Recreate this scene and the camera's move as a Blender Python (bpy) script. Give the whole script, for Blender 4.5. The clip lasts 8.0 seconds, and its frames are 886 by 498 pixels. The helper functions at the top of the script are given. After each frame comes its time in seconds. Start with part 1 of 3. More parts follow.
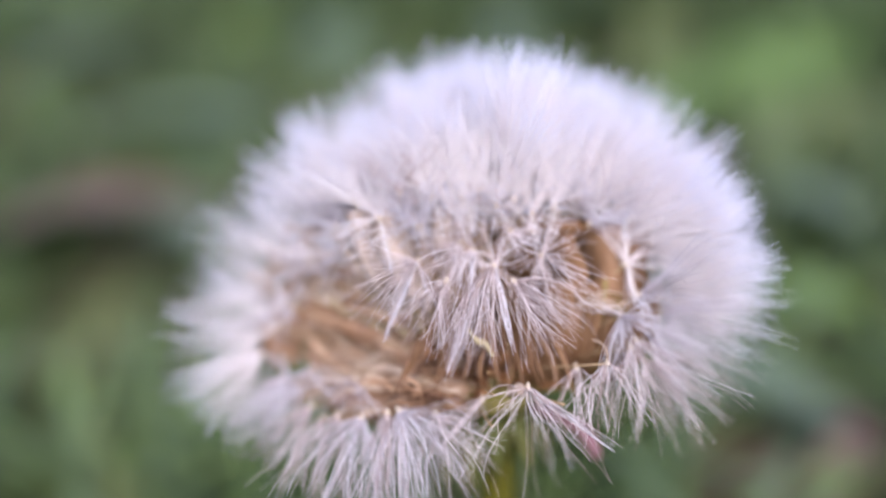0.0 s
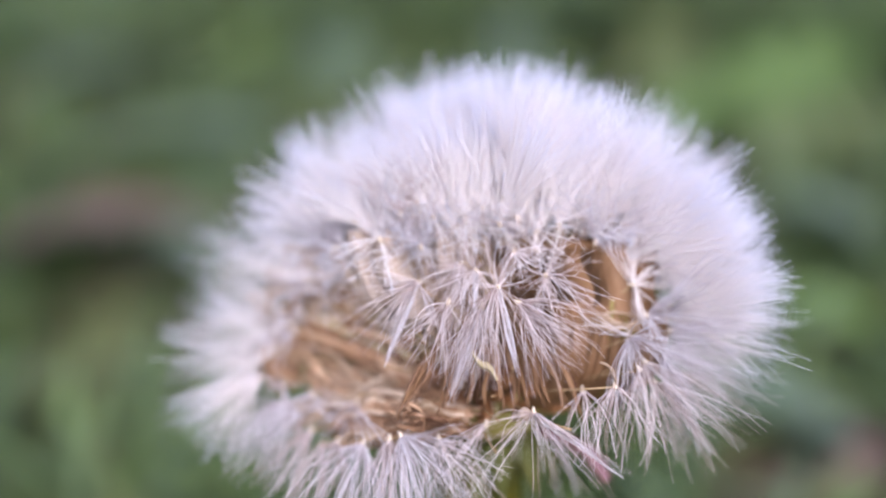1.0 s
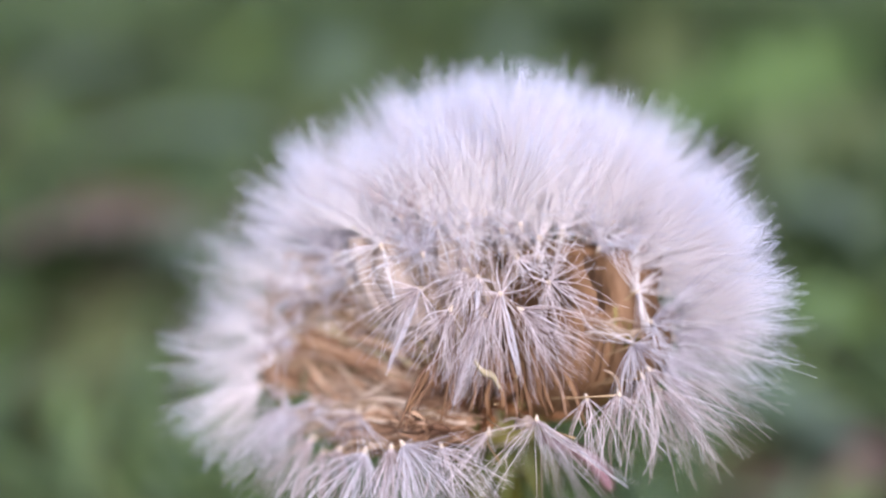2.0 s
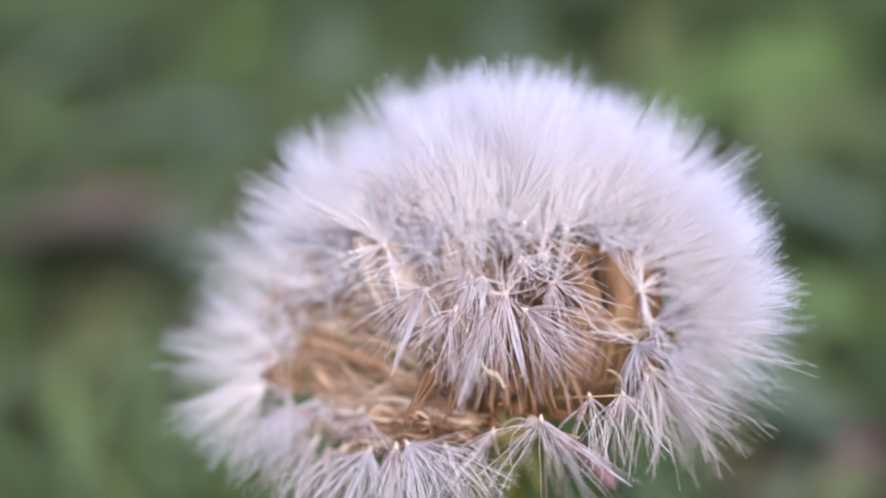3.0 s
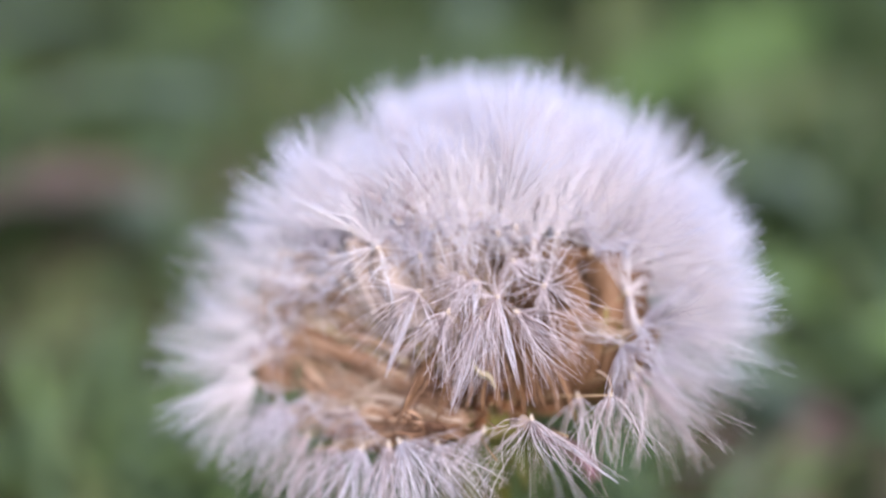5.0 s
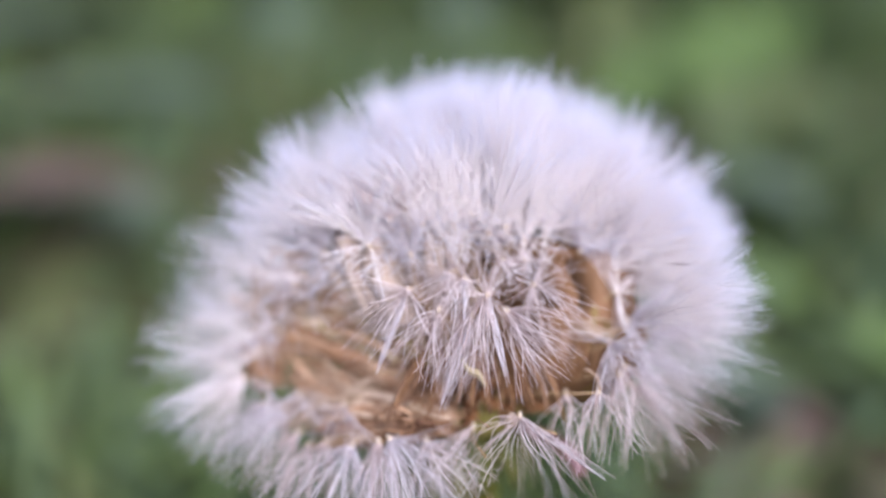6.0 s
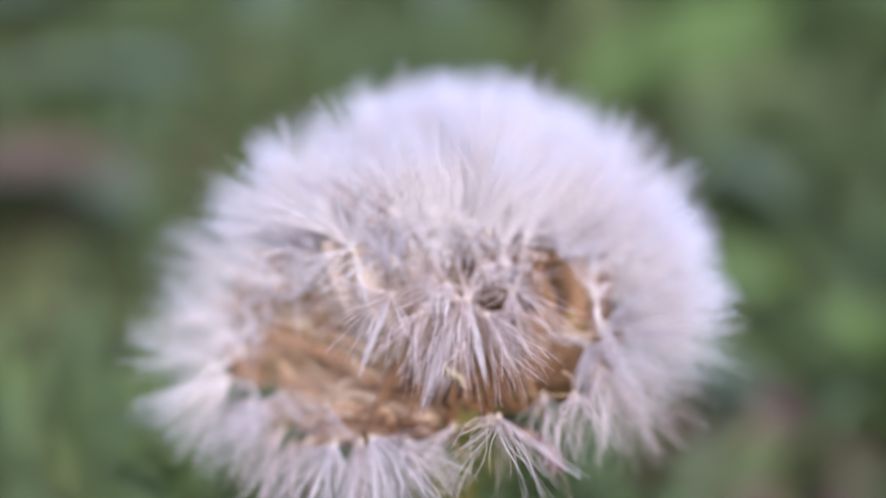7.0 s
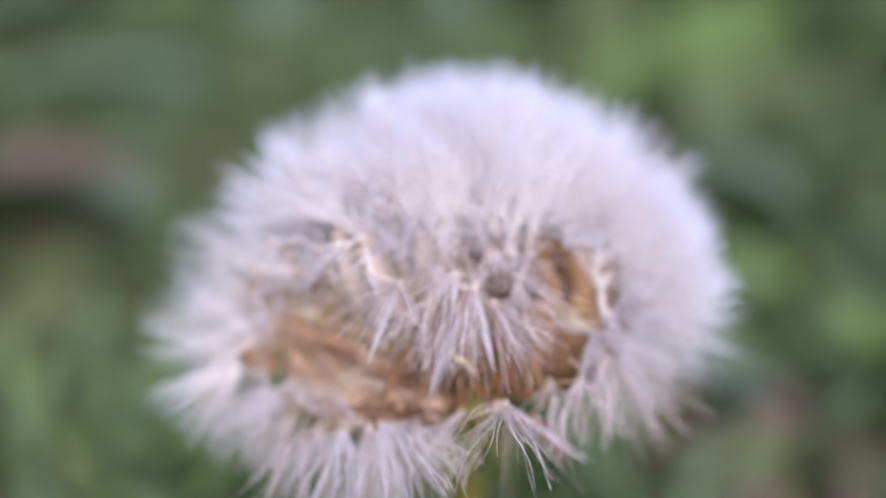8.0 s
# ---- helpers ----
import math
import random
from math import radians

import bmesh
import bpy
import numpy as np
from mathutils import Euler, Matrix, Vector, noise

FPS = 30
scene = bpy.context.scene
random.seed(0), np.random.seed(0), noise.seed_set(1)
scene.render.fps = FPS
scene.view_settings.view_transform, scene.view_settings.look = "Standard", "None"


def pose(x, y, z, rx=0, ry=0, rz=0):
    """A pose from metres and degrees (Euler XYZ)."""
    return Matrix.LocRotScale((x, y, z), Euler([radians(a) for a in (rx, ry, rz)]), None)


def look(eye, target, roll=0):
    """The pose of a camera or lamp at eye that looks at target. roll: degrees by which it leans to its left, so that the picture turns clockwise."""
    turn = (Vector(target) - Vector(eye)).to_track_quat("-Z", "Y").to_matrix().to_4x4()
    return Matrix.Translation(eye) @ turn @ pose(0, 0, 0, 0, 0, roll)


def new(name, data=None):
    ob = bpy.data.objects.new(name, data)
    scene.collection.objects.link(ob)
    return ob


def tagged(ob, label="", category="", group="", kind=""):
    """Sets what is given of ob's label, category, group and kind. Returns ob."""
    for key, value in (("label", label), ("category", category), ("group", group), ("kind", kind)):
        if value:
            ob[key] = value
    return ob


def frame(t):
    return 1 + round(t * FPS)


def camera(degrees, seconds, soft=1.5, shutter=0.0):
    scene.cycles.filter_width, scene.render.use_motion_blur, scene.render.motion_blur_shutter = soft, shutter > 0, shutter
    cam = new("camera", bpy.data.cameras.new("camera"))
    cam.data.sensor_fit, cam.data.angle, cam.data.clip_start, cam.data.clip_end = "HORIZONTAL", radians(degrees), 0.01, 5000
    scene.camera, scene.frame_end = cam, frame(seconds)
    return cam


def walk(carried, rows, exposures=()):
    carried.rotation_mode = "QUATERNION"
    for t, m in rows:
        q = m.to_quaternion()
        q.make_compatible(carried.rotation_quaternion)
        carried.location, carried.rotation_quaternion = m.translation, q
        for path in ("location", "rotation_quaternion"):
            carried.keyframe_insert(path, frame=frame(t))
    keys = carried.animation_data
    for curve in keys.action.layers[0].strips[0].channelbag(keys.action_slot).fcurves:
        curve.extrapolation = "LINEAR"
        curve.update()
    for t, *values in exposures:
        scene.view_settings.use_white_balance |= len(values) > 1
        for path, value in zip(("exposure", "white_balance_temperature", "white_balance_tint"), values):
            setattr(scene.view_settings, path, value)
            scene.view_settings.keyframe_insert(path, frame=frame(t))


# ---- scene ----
# A dandelion clock in a lawn, filmed from a hand's width away.
cam = camera(60.0, 8.0, soft=2.2)
BASE = Matrix.Translation((0, 0, 0.095)) @ pose(0, 0, 0, -30, 0, 0)
CM = 0.009
PATH = [
    (0, 0.0017, 0.0004, 0.0014, 0.000, 0.000, 0.000),
    (0.5, 0.0070, 0.1102, 0.0872, 0.191, 0.025, 0.170),
    (1, 0.0309, 0.1325, 0.0722, 0.471, 0.796, 0.388),
    (1.5, 0.0297, 0.1588, 0.0908, 0.494, 0.955, 0.456),
    (3, -0.0807, 0.1678, 0.1767, -0.228, 0.227, 0.488),
    (3.5, -0.0402, 0.1431, 0.2252, 0.033, -0.304, 0.532),
    (4, -0.1492, 0.1391, 0.2727, -1.205, -0.754, 0.349),
    (4.5, -0.2668, 0.1409, 0.4265, -2.527, -2.269, 0.231),
    (6, -0.3327, 0.0770, 0.4472, -4.047, -2.514, -0.284),
    (6.5, -0.3616, 0.0189, 0.5248, -4.962, -3.113, -0.652),
    (7, -0.3310, -0.0180, 0.6584, -5.272, -4.240, -0.746),
    (7.5, -0.3631, -0.0385, 0.8017, -5.570, -5.798, -0.796),
    (8, -0.3601, -0.1355, 0.5465, -4.905, -3.835, -0.637),
]
walk(cam, [(t, BASE @ pose(x * CM, y * CM, z * CM, 90 + p, r, w)) for t, x, y, z, w, p, r in PATH], [(0, 0.88, 6150, 17.5), (3.5, 0.83, 6150, 17.5), (8, 0.82, 6150, 17.5)])
cam.data.dof.use_dof = True
cam.data.dof.focus_distance = 0.0470
cam.data.dof.aperture_fstop = 5.8

# ---- light: bright overcast day ----
world = bpy.data.worlds.new("sky")
scene.world = world
world.use_nodes = True
wn, wl = world.node_tree.nodes, world.node_tree.links
sky = wn.new("ShaderNodeTexSky")
sky.sky_type, sky.sun_disc = "NISHITA", False
sky.sun_elevation, sky.sun_rotation = radians(51), radians(165)
sky.air_density, sky.dust_density = 1.0, 3.0
wn["Background"].inputs["Strength"].default_value = 0.15
wl.new(sky.outputs[0], wn["Background"].inputs[0])
sun = new("sun", bpy.data.lights.new("sun", "SUN"))
sun.data.energy, sun.data.angle, sun.data.color = 2.25, radians(65), (1.0, 0.96, 0.95)
SUN_DIR = Vector((math.sin(radians(165)) * math.cos(radians(51)), math.cos(radians(165)) * math.cos(radians(51)), math.sin(radians(51))))
sun.matrix_world = look(SUN_DIR * 3, (0, 0, 0))


# ---- materials ----
def material(name, rough=0.6, spec=0.3):
    m = bpy.data.materials.new(name)
    m.use_nodes = True
    n, l = m.node_tree.nodes, m.node_tree.links
    b = n["Principled BSDF"]
    b.inputs["Roughness"].default_value = rough
    b.inputs["Specular IOR Level"].default_value = spec
    return m, n, l, b


def ramp(n, stops):
    r = n.new("ShaderNodeValToRGB")
    e = r.color_ramp.elements
    e[0].position, e[0].color = stops[0][0], (*stops[0][1], 1)
    e[1].position, e[1].color = stops[-1][0], (*stops[-1][1], 1)
    for at, c in stops[1:-1]:
        e.new(at).color = (*c, 1)
    return r


def grained(name, stops, scale, stretch=(1, 1, 1), rough=0.6, spec=0.3, bump=0.3, detail=5, translucent=0.0, per="none", spread=0.35, tip=None):
    """A noise-coloured surface with relief at two scales; per: how pieces vary ('object', 'island' or 'none'); tip: a
    lens-fringe tint painted towards a hair's end.
    """
    m, n, l, b = material(name, rough, spec)
    co = n.new("ShaderNodeTexCoord")
    mp = n.new("ShaderNodeMapping")
    mp.inputs["Scale"].default_value = stretch
    l.new(co.outputs["Object"], mp.inputs[0])
    big = n.new("ShaderNodeTexNoise")
    big.inputs["Scale"].default_value, big.inputs["Detail"].default_value = scale, detail
    fine = n.new("ShaderNodeTexNoise")
    fine.inputs["Scale"].default_value, fine.inputs["Detail"].default_value = scale * 7, 3
    l.new(mp.outputs[0], big.inputs["Vector"]), l.new(mp.outputs[0], fine.inputs["Vector"])
    mix = n.new("ShaderNodeMath")
    mix.operation = "MULTIPLY_ADD"
    mix.inputs[1].default_value = 0.35
    l.new(fine.outputs["Fac"], mix.inputs[0])
    sub = n.new("ShaderNodeMath")
    sub.operation, sub.inputs[1].default_value = "SUBTRACT", 0.175
    l.new(big.outputs["Fac"], sub.inputs[0])
    l.new(sub.outputs[0], mix.inputs[2])
    value = mix.outputs[0]
    if per != "none":
        src = n.new("ShaderNodeObjectInfo") if per == "object" else n.new("ShaderNodeNewGeometry")
        rnd = src.outputs["Random"] if per == "object" else src.outputs["Random Per Island"]
        add = n.new("ShaderNodeMath")
        add.operation, add.inputs[1].default_value = "MULTIPLY_ADD", spread
        l.new(rnd, add.inputs[0])
        off = n.new("ShaderNodeMath")
        off.operation, off.inputs[1].default_value = "SUBTRACT", spread / 2
        l.new(value, off.inputs[0]), l.new(off.outputs[0], add.inputs[2])
        value = add.outputs[0]
    r = ramp(n, stops)
    l.new(value, r.inputs[0])
    colour = r.outputs[0]
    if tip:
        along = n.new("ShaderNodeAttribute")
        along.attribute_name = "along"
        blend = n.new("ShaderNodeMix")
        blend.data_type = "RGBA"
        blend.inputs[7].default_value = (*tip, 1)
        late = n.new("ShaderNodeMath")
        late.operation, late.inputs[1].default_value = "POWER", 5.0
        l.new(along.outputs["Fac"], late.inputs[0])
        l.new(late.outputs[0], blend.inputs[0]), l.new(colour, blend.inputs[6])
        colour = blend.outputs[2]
    l.new(colour, b.inputs["Base Color"])
    if bump:
        bp = n.new("ShaderNodeBump")
        bp.inputs["Strength"].default_value, bp.inputs["Distance"].default_value = bump, 0.0004
        l.new(mix.outputs[0], bp.inputs["Height"]), l.new(bp.outputs[0], b.inputs["Normal"])
    if translucent:
        tr = n.new("ShaderNodeBsdfTranslucent")
        l.new(colour, tr.inputs[0])
        ms = n.new("ShaderNodeMixShader")
        ms.inputs[0].default_value = translucent
        l.new(b.outputs[0], ms.inputs[1]), l.new(tr.outputs[0], ms.inputs[2])
        l.new(ms.outputs[0], n["Material Output"].inputs["Surface"])
    return m


# The blue tips stand in for the lens's colour fringe along the head's rim.
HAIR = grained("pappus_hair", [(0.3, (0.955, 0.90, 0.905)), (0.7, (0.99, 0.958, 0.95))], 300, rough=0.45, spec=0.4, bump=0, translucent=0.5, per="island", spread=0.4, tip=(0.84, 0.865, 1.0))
# Duller hair copies for loose tufts; underside and left-flank shade is in their colour.
DROOP_HAIR = grained("weathered_shaded_hair", [(0.22, (0.36, 0.26, 0.24)), (0.48, (0.72, 0.62, 0.62)), (0.76, (0.97, 0.91, 0.95))], 300, rough=0.4, spec=0.5, bump=0, translucent=0.22, per="island", spread=0.5)
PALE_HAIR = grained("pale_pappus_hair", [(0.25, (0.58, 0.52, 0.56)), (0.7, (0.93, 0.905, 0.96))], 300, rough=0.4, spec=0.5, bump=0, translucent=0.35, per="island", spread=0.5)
KNOT = grained("pappus_knot", [(0.3, (0.48, 0.38, 0.28)), (0.7, (0.68, 0.58, 0.48))], 900, bump=0.2)
BEAK = grained("seed_beak", [(0.3, (0.22, 0.14, 0.07)), (0.7, (0.40, 0.28, 0.16))], 700, (1, 1, 0.2), bump=0.3, per="object")
ACHENE = grained("seed_husk", [(0.25, (0.13, 0.055, 0.022)), (0.55, (0.26, 0.12, 0.05)), (0.8, (0.40, 0.22, 0.10))], 900, (1, 1, 0.25), rough=0.55, bump=0.6, per="object")
WITHERED = grained("withered_floret", [(0.25, (0.11, 0.052, 0.028)), (0.55, (0.25, 0.14, 0.08)), (0.8, (0.42, 0.27, 0.18))], 500, (1, 1, 0.25), rough=0.6, bump=0.6, translucent=0.2, per="object", spread=0.5)
SCALE = grained("pale_scale", [(0.25, (0.46, 0.35, 0.28)), (0.75, (0.68, 0.56, 0.47))], 300, (1, 1, 0.3), rough=0.65, bump=0.3, translucent=0.3, per="object", spread=0.3)
RUSSET = grained("russet_floret", [(0.25, (0.17, 0.09, 0.05)), (0.5, (0.40, 0.23, 0.135)), (0.8, (0.60, 0.43, 0.30))], 400, (0.3, 1, 1), rough=0.6, bump=0.6, translucent=0.25, per="object", spread=0.5)
FLANK = grained("brown_floret", [(0.25, (0.13, 0.065, 0.03)), (0.55, (0.24, 0.13, 0.065)), (0.8, (0.36, 0.21, 0.12))], 500, (1, 1, 0.2), rough=0.6, bump=0.6, translucent=0.2, per="object", spread=0.05)
CHAFF = grained("pale_chaff", [(0.25, (0.36, 0.25, 0.17)), (0.75, (0.66, 0.53, 0.42))], 500, (1, 1, 0.2), rough=0.6, bump=0.4, translucent=0.25, per="object", spread=0.4)
STRAW = grained("yellow_chaff", [(0.25, (0.40, 0.32, 0.18)), (0.75, (0.60, 0.51, 0.34))], 500, (1, 1, 0.2), rough=0.6, bump=0.4, translucent=0.25, per="object", spread=0.4)
OLIVE = grained("olive_bract", [(0.3, (0.17, 0.125, 0.03)), (0.7, (0.30, 0.24, 0.08))], 500, (1, 1, 0.2), bump=0.4, translucent=0.2, per="object")
RECEPTACLE = grained("receptacle", [(0.3, (0.17, 0.155, 0.03)), (0.7, (0.30, 0.25, 0.09))], 700, bump=0.5)
STEM = grained("stem", [(0.3, (0.055, 0.052, 0.003)), (0.7, (0.095, 0.085, 0.006))], 300, (1, 1, 0.15), rough=0.4, spec=0.5, bump=0.25)
BRACT = grained("bract", [(0.3, (0.06, 0.075, 0.015)), (0.7, (0.13, 0.125, 0.035))], 500, (1, 1, 0.2), bump=0.3, translucent=0.2)
SOIL = grained("soil", [(0.25, (0.035, 0.026, 0.018)), (0.42, (0.085, 0.065, 0.045)), (0.52, (0.075, 0.09, 0.04)), (0.8, (0.125, 0.15, 0.06))], 60, rough=0.9, spec=0.1, bump=1.0, detail=8)
GRASS = grained("grass_blade", [(0.22, (0.14, 0.115, 0.07)), (0.36, (0.12, 0.155, 0.05)), (0.50, (0.14, 0.225, 0.07)), (0.62, (0.145, 0.21, 0.125)), (0.76, (0.22, 0.32, 0.10))], 28, rough=0.45, spec=0.4, bump=0.2, detail=3, translucent=0.35, per="island", spread=0.3)


def leaf_material(name, dark, pale):
    return grained(name, [(0.25, dark), (0.75, pale)], 90, rough=0.5, spec=0.4, bump=0.5, translucent=0.25)


GLAUCOUS = leaf_material("bluish_leaf", (0.085, 0.125, 0.085), (0.14, 0.185, 0.135))
BRIGHT = leaf_material("fresh_leaf", (0.095, 0.165, 0.042), (0.165, 0.25, 0.075))
DULL = leaf_material("dull_leaf", (0.10, 0.135, 0.05), (0.17, 0.20, 0.08))
DEAD = leaf_material("dead_leaf", (0.085, 0.057, 0.042), (0.14, 0.10, 0.075))
MOSSY = leaf_material("dark_leaf", (0.05, 0.065, 0.012), (0.09, 0.105, 0.025))
PINK = leaf_material("pink_bract", (0.20, 0.09, 0.11), (0.30, 0.15, 0.175))


# ---- mesh helpers ----
def mesh(name, verts, faces, mat, smooth=True):
    me = bpy.data.meshes.new(name)
    me.from_pydata([tuple(v) for v in verts], [], faces)
    me.materials.append(mat)
    if smooth:
        me.polygons.foreach_set("use_smooth", [True] * len(me.polygons))
    me.update()
    return me


def part(name, data, parent, m=None, label=""):
    ob = new(name, data)
    ob.parent = parent
    if m is not None:
        ob.matrix_basis = m
    return tagged(ob, label=label)


def tube(verts, faces, points, radii, sides=6, closed=True):
    """Adds a tapered tube along the points."""
    start = len(verts)
    n = len(points)
    points = [Vector(p) for p in points]
    side = None
    for i in range(n):
        way = (points[min(i + 1, n - 1)] - points[max(i - 1, 0)]).normalized()
        if side is None:
            side = way.orthogonal().normalized()
        side = (side - way * side.dot(way)).normalized()
        other = way.cross(side)
        for k in range(sides):
            a = math.tau * k / sides
            verts.append(points[i] + (side * math.cos(a) + other * math.sin(a)) * radii[i])
    for i in range(n - 1):
        for k in range(sides):
            a, b = start + i * sides + k, start + i * sides + (k + 1) % sides
            faces.append((a, b, b + sides, a + sides))
    if closed:
        faces.append(tuple(start + k for k in reversed(range(sides))))
        faces.append(tuple(start + (n - 1) * sides + k for k in range(sides)))


def strip(verts, faces, points, widths, up, thick=0.00012, cup=0.0):
    """Adds a thin, closed, cupped blade along the points; up: which way its face looks."""
    start = len(verts)
    n = len(points)
    points = [Vector(p) for p in points]
    for i in range(n):
        way = (points[min(i + 1, n - 1)] - points[max(i - 1, 0)]).normalized()
        side = way.cross(Vector(up))
        side = side.normalized() if side.length > 1e-6 else way.orthogonal().normalized()
        nor = side.cross(way)
        w = widths[i]
        verts += [points[i] - side * w + nor * cup * w, points[i] + nor * thick, points[i] + side * w + nor * cup * w, points[i] - nor * thick]
    for i in range(n - 1):
        for k in range(4):
            a, b = start + i * 4 + k, start + i * 4 + (k + 1) % 4
            faces.append((a, b, b + 4, a + 4))
    faces.append(tuple(start + k for k in (3, 2, 1, 0)))
    faces.append(tuple(start + (n - 1) * 4 + k for k in range(4)))


# ---- ground ----
def ground():
    verts, faces = [], []
    ring = [0.0, 0.03, 0.06, 0.09, 0.12, 0.15, 0.18, 0.21, 0.25, 0.3, 0.36, 0.45, 0.6, 0.8, 1.2, 2, 4, 10, 40, 200, 900]
    seg = 72
    for r in ring:
        for k in range(seg):
            a = math.tau * k / seg
            x, y = r * math.cos(a), 0.13 + r * math.sin(a)
            z = 0.006 * noise.noise((x * 25, y * 25, 0)) * min(1, 1.2 / (r + 1)) if r < 4 else 0
            verts.append((x, y, z))
    for i in range(len(ring) - 1):
        for k in range(seg):
            a, b = i * seg + k, i * seg + (k + 1) % seg
            faces.append((a, b, b + seg, a + seg))
    return tagged(new("ground", mesh("ground", verts, faces, SOIL)), "dark mossy soil under a weedy lawn", "ground", kind="structure")


# bare, shaded hollows between the tufts: x, y, radius in metres
BARE = [(-0.110, 0.252, 0.019), (-0.078, 0.148, 0.010), (-0.064, 0.149, 0.009), (-0.092, 0.138, 0.007), (-0.055, 0.214, 0.014), (0.061, 0.315, 0.022), (0.076, 0.173, 0.014), (0.081, 0.135, 0.010), (0.052, 0.078, 0.019), (-0.058, 0.122, 0.008), (-0.03, 0.36, 0.02)]


def grass(name, count, area, length, width, label, seed):
    rng = random.Random(seed)
    verts, faces = [], []
    segs = 5 if length[0] < 0.02 else 3
    for _ in range(count):
        x, y = area(rng)
        if any(math.hypot(x - gx, (y - gy) * 0.8) < gr for gx, gy, gr in BARE) or noise.noise((x * 22, y * 22, 5)) < -0.28:
            continue
        h = rng.uniform(*length)
        a = rng.uniform(0, math.tau)
        lean = rng.uniform(0.15, 1.1)
        way = Vector((math.cos(a), math.sin(a), 0))
        pts, ws = [], []
        w = rng.uniform(*width)
        for i in range(segs + 1):
            u = i / segs
            ang = lean * u * 1.2
            pts.append(Vector((x, y, -0.003)) + way * h * u * math.sin(ang) + Vector((0, 0, h * u * math.cos(ang * 0.9))))
            ws.append(w * (1 - u ** 2) * (0.5 + u) + 0.0001)
        strip(verts, faces, pts, ws, Vector((0, 0, 1)) - way * 0.3, 0.0001, 0.3)
    return tagged(new(name, mesh(name, verts, faces, GRASS)), label, "grass", kind="stuff")


# ---- the dandelion clock ----
HEAD_C = BASE @ Vector((0.00315, 0.0576, -0.0090))
HEAD = Matrix.Translation(HEAD_C) @ pose(0, 0, 0, -15, -5, 0)
VIEW = Matrix.Translation(HEAD_C) @ pose(0, 0, 0, -30, 0, 0)
TO_VIEW = VIEW.inverted() @ HEAD
DOWN = (VIEW.to_3x3().inverted() @ Vector((0, 0, -1))).normalized()
R_CORE, R_APEX, HAIR_LEN = 0.0036, 0.0155, 0.0083


def pappus_mesh(name, rng, count, low, high, length, mat, curl, sag, wave=0.06, clump=0, thick=0.00004, n=7, knot=True, gather=0.0):
    """A parachute of fine hairs round its knot; the axis is +z. clump: how many hairs lean together; sag: the pull that bends them over; gather: how far the tips stick together."""
    verts, faces, along = [], [], []

    def way():
        return rng.uniform(0, math.tau), radians(low + (high - low) * rng.random() ** 0.7), rng.gauss(curl, 0.22)

    groups = [way() for _ in range(max(1, count // clump))] if clump else []
    for k in range(count):
        a, f, bend = way()
        if clump:
            ga, gf, gb = rng.choice(groups)
            mixed = rng.uniform(0.6, 1.0) if clump < 10 else rng.uniform(0.72, 1.0)
            da = (ga - a + math.pi) % math.tau - math.pi
            a, f, bend = a + da * mixed, f + (gf - f) * mixed * 0.9, gb + rng.gauss(0, 0.12)
        out = Vector((math.cos(a), math.sin(a), 0))
        h = length * rng.uniform(0.74, 1.06)
        wob, ph, om = rng.gauss(0, wave), rng.uniform(0, 6), rng.uniform(2.5, 7)
        kink = rng.gauss(0, wave)
        pull = rng.uniform(0.6, 1.3)
        tan_dir = Vector((-out.y, out.x, 0))
        r0 = thick * rng.uniform(0.75, 1.2)
        p, pts, radii = out * 0.00012, [], []
        for i in range(n + 1):
            u = i / n
            pts.append(p.copy())
            radii.append(r0 * (1 - 0.7 * u))
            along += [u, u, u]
            ang = f + bend * u + kink * math.sin(ph + om * u)
            d = out * math.sin(ang) + Vector((0, 0, math.cos(ang))) + tan_dir * wob * 1.4 * math.cos(ph + om * u)
            d = d + sag * (u * pull)
            p = p + d.normalized() * (h / n)
        if gather:
            pts = [Vector((p.x * (1 - gather * i / n), p.y * (1 - gather * i / n), p.z)) + sag * (length * 0.5 * (i / n) ** 2) for i, p in enumerate(pts)]
        tube(verts, faces, pts, radii, 3, False)
    kv, kf = [], []
    if knot:
        tube(kv, kf, [(0, 0, -0.0004), (0, 0, -0.0002), (0, 0, -0.00005), (0, 0, 0.0001), (0, 0, 0.00018)], [0.00006, 0.00011, 0.00019, 0.00016, 0.00005], 8)
    base = len(verts)
    me = bpy.data.meshes.new(name)
    me.from_pydata([tuple(v) for v in verts + kv], [], faces + [tuple(base + i for i in f) for f in kf])
    me.materials.append(mat), me.materials.append(KNOT)
    me.polygons.foreach_set("material_index", [0] * len(faces) + [1] * len(kf))
    me.polygons.foreach_set("use_smooth", [True] * len(me.polygons))
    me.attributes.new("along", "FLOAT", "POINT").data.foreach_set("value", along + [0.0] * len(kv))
    return me


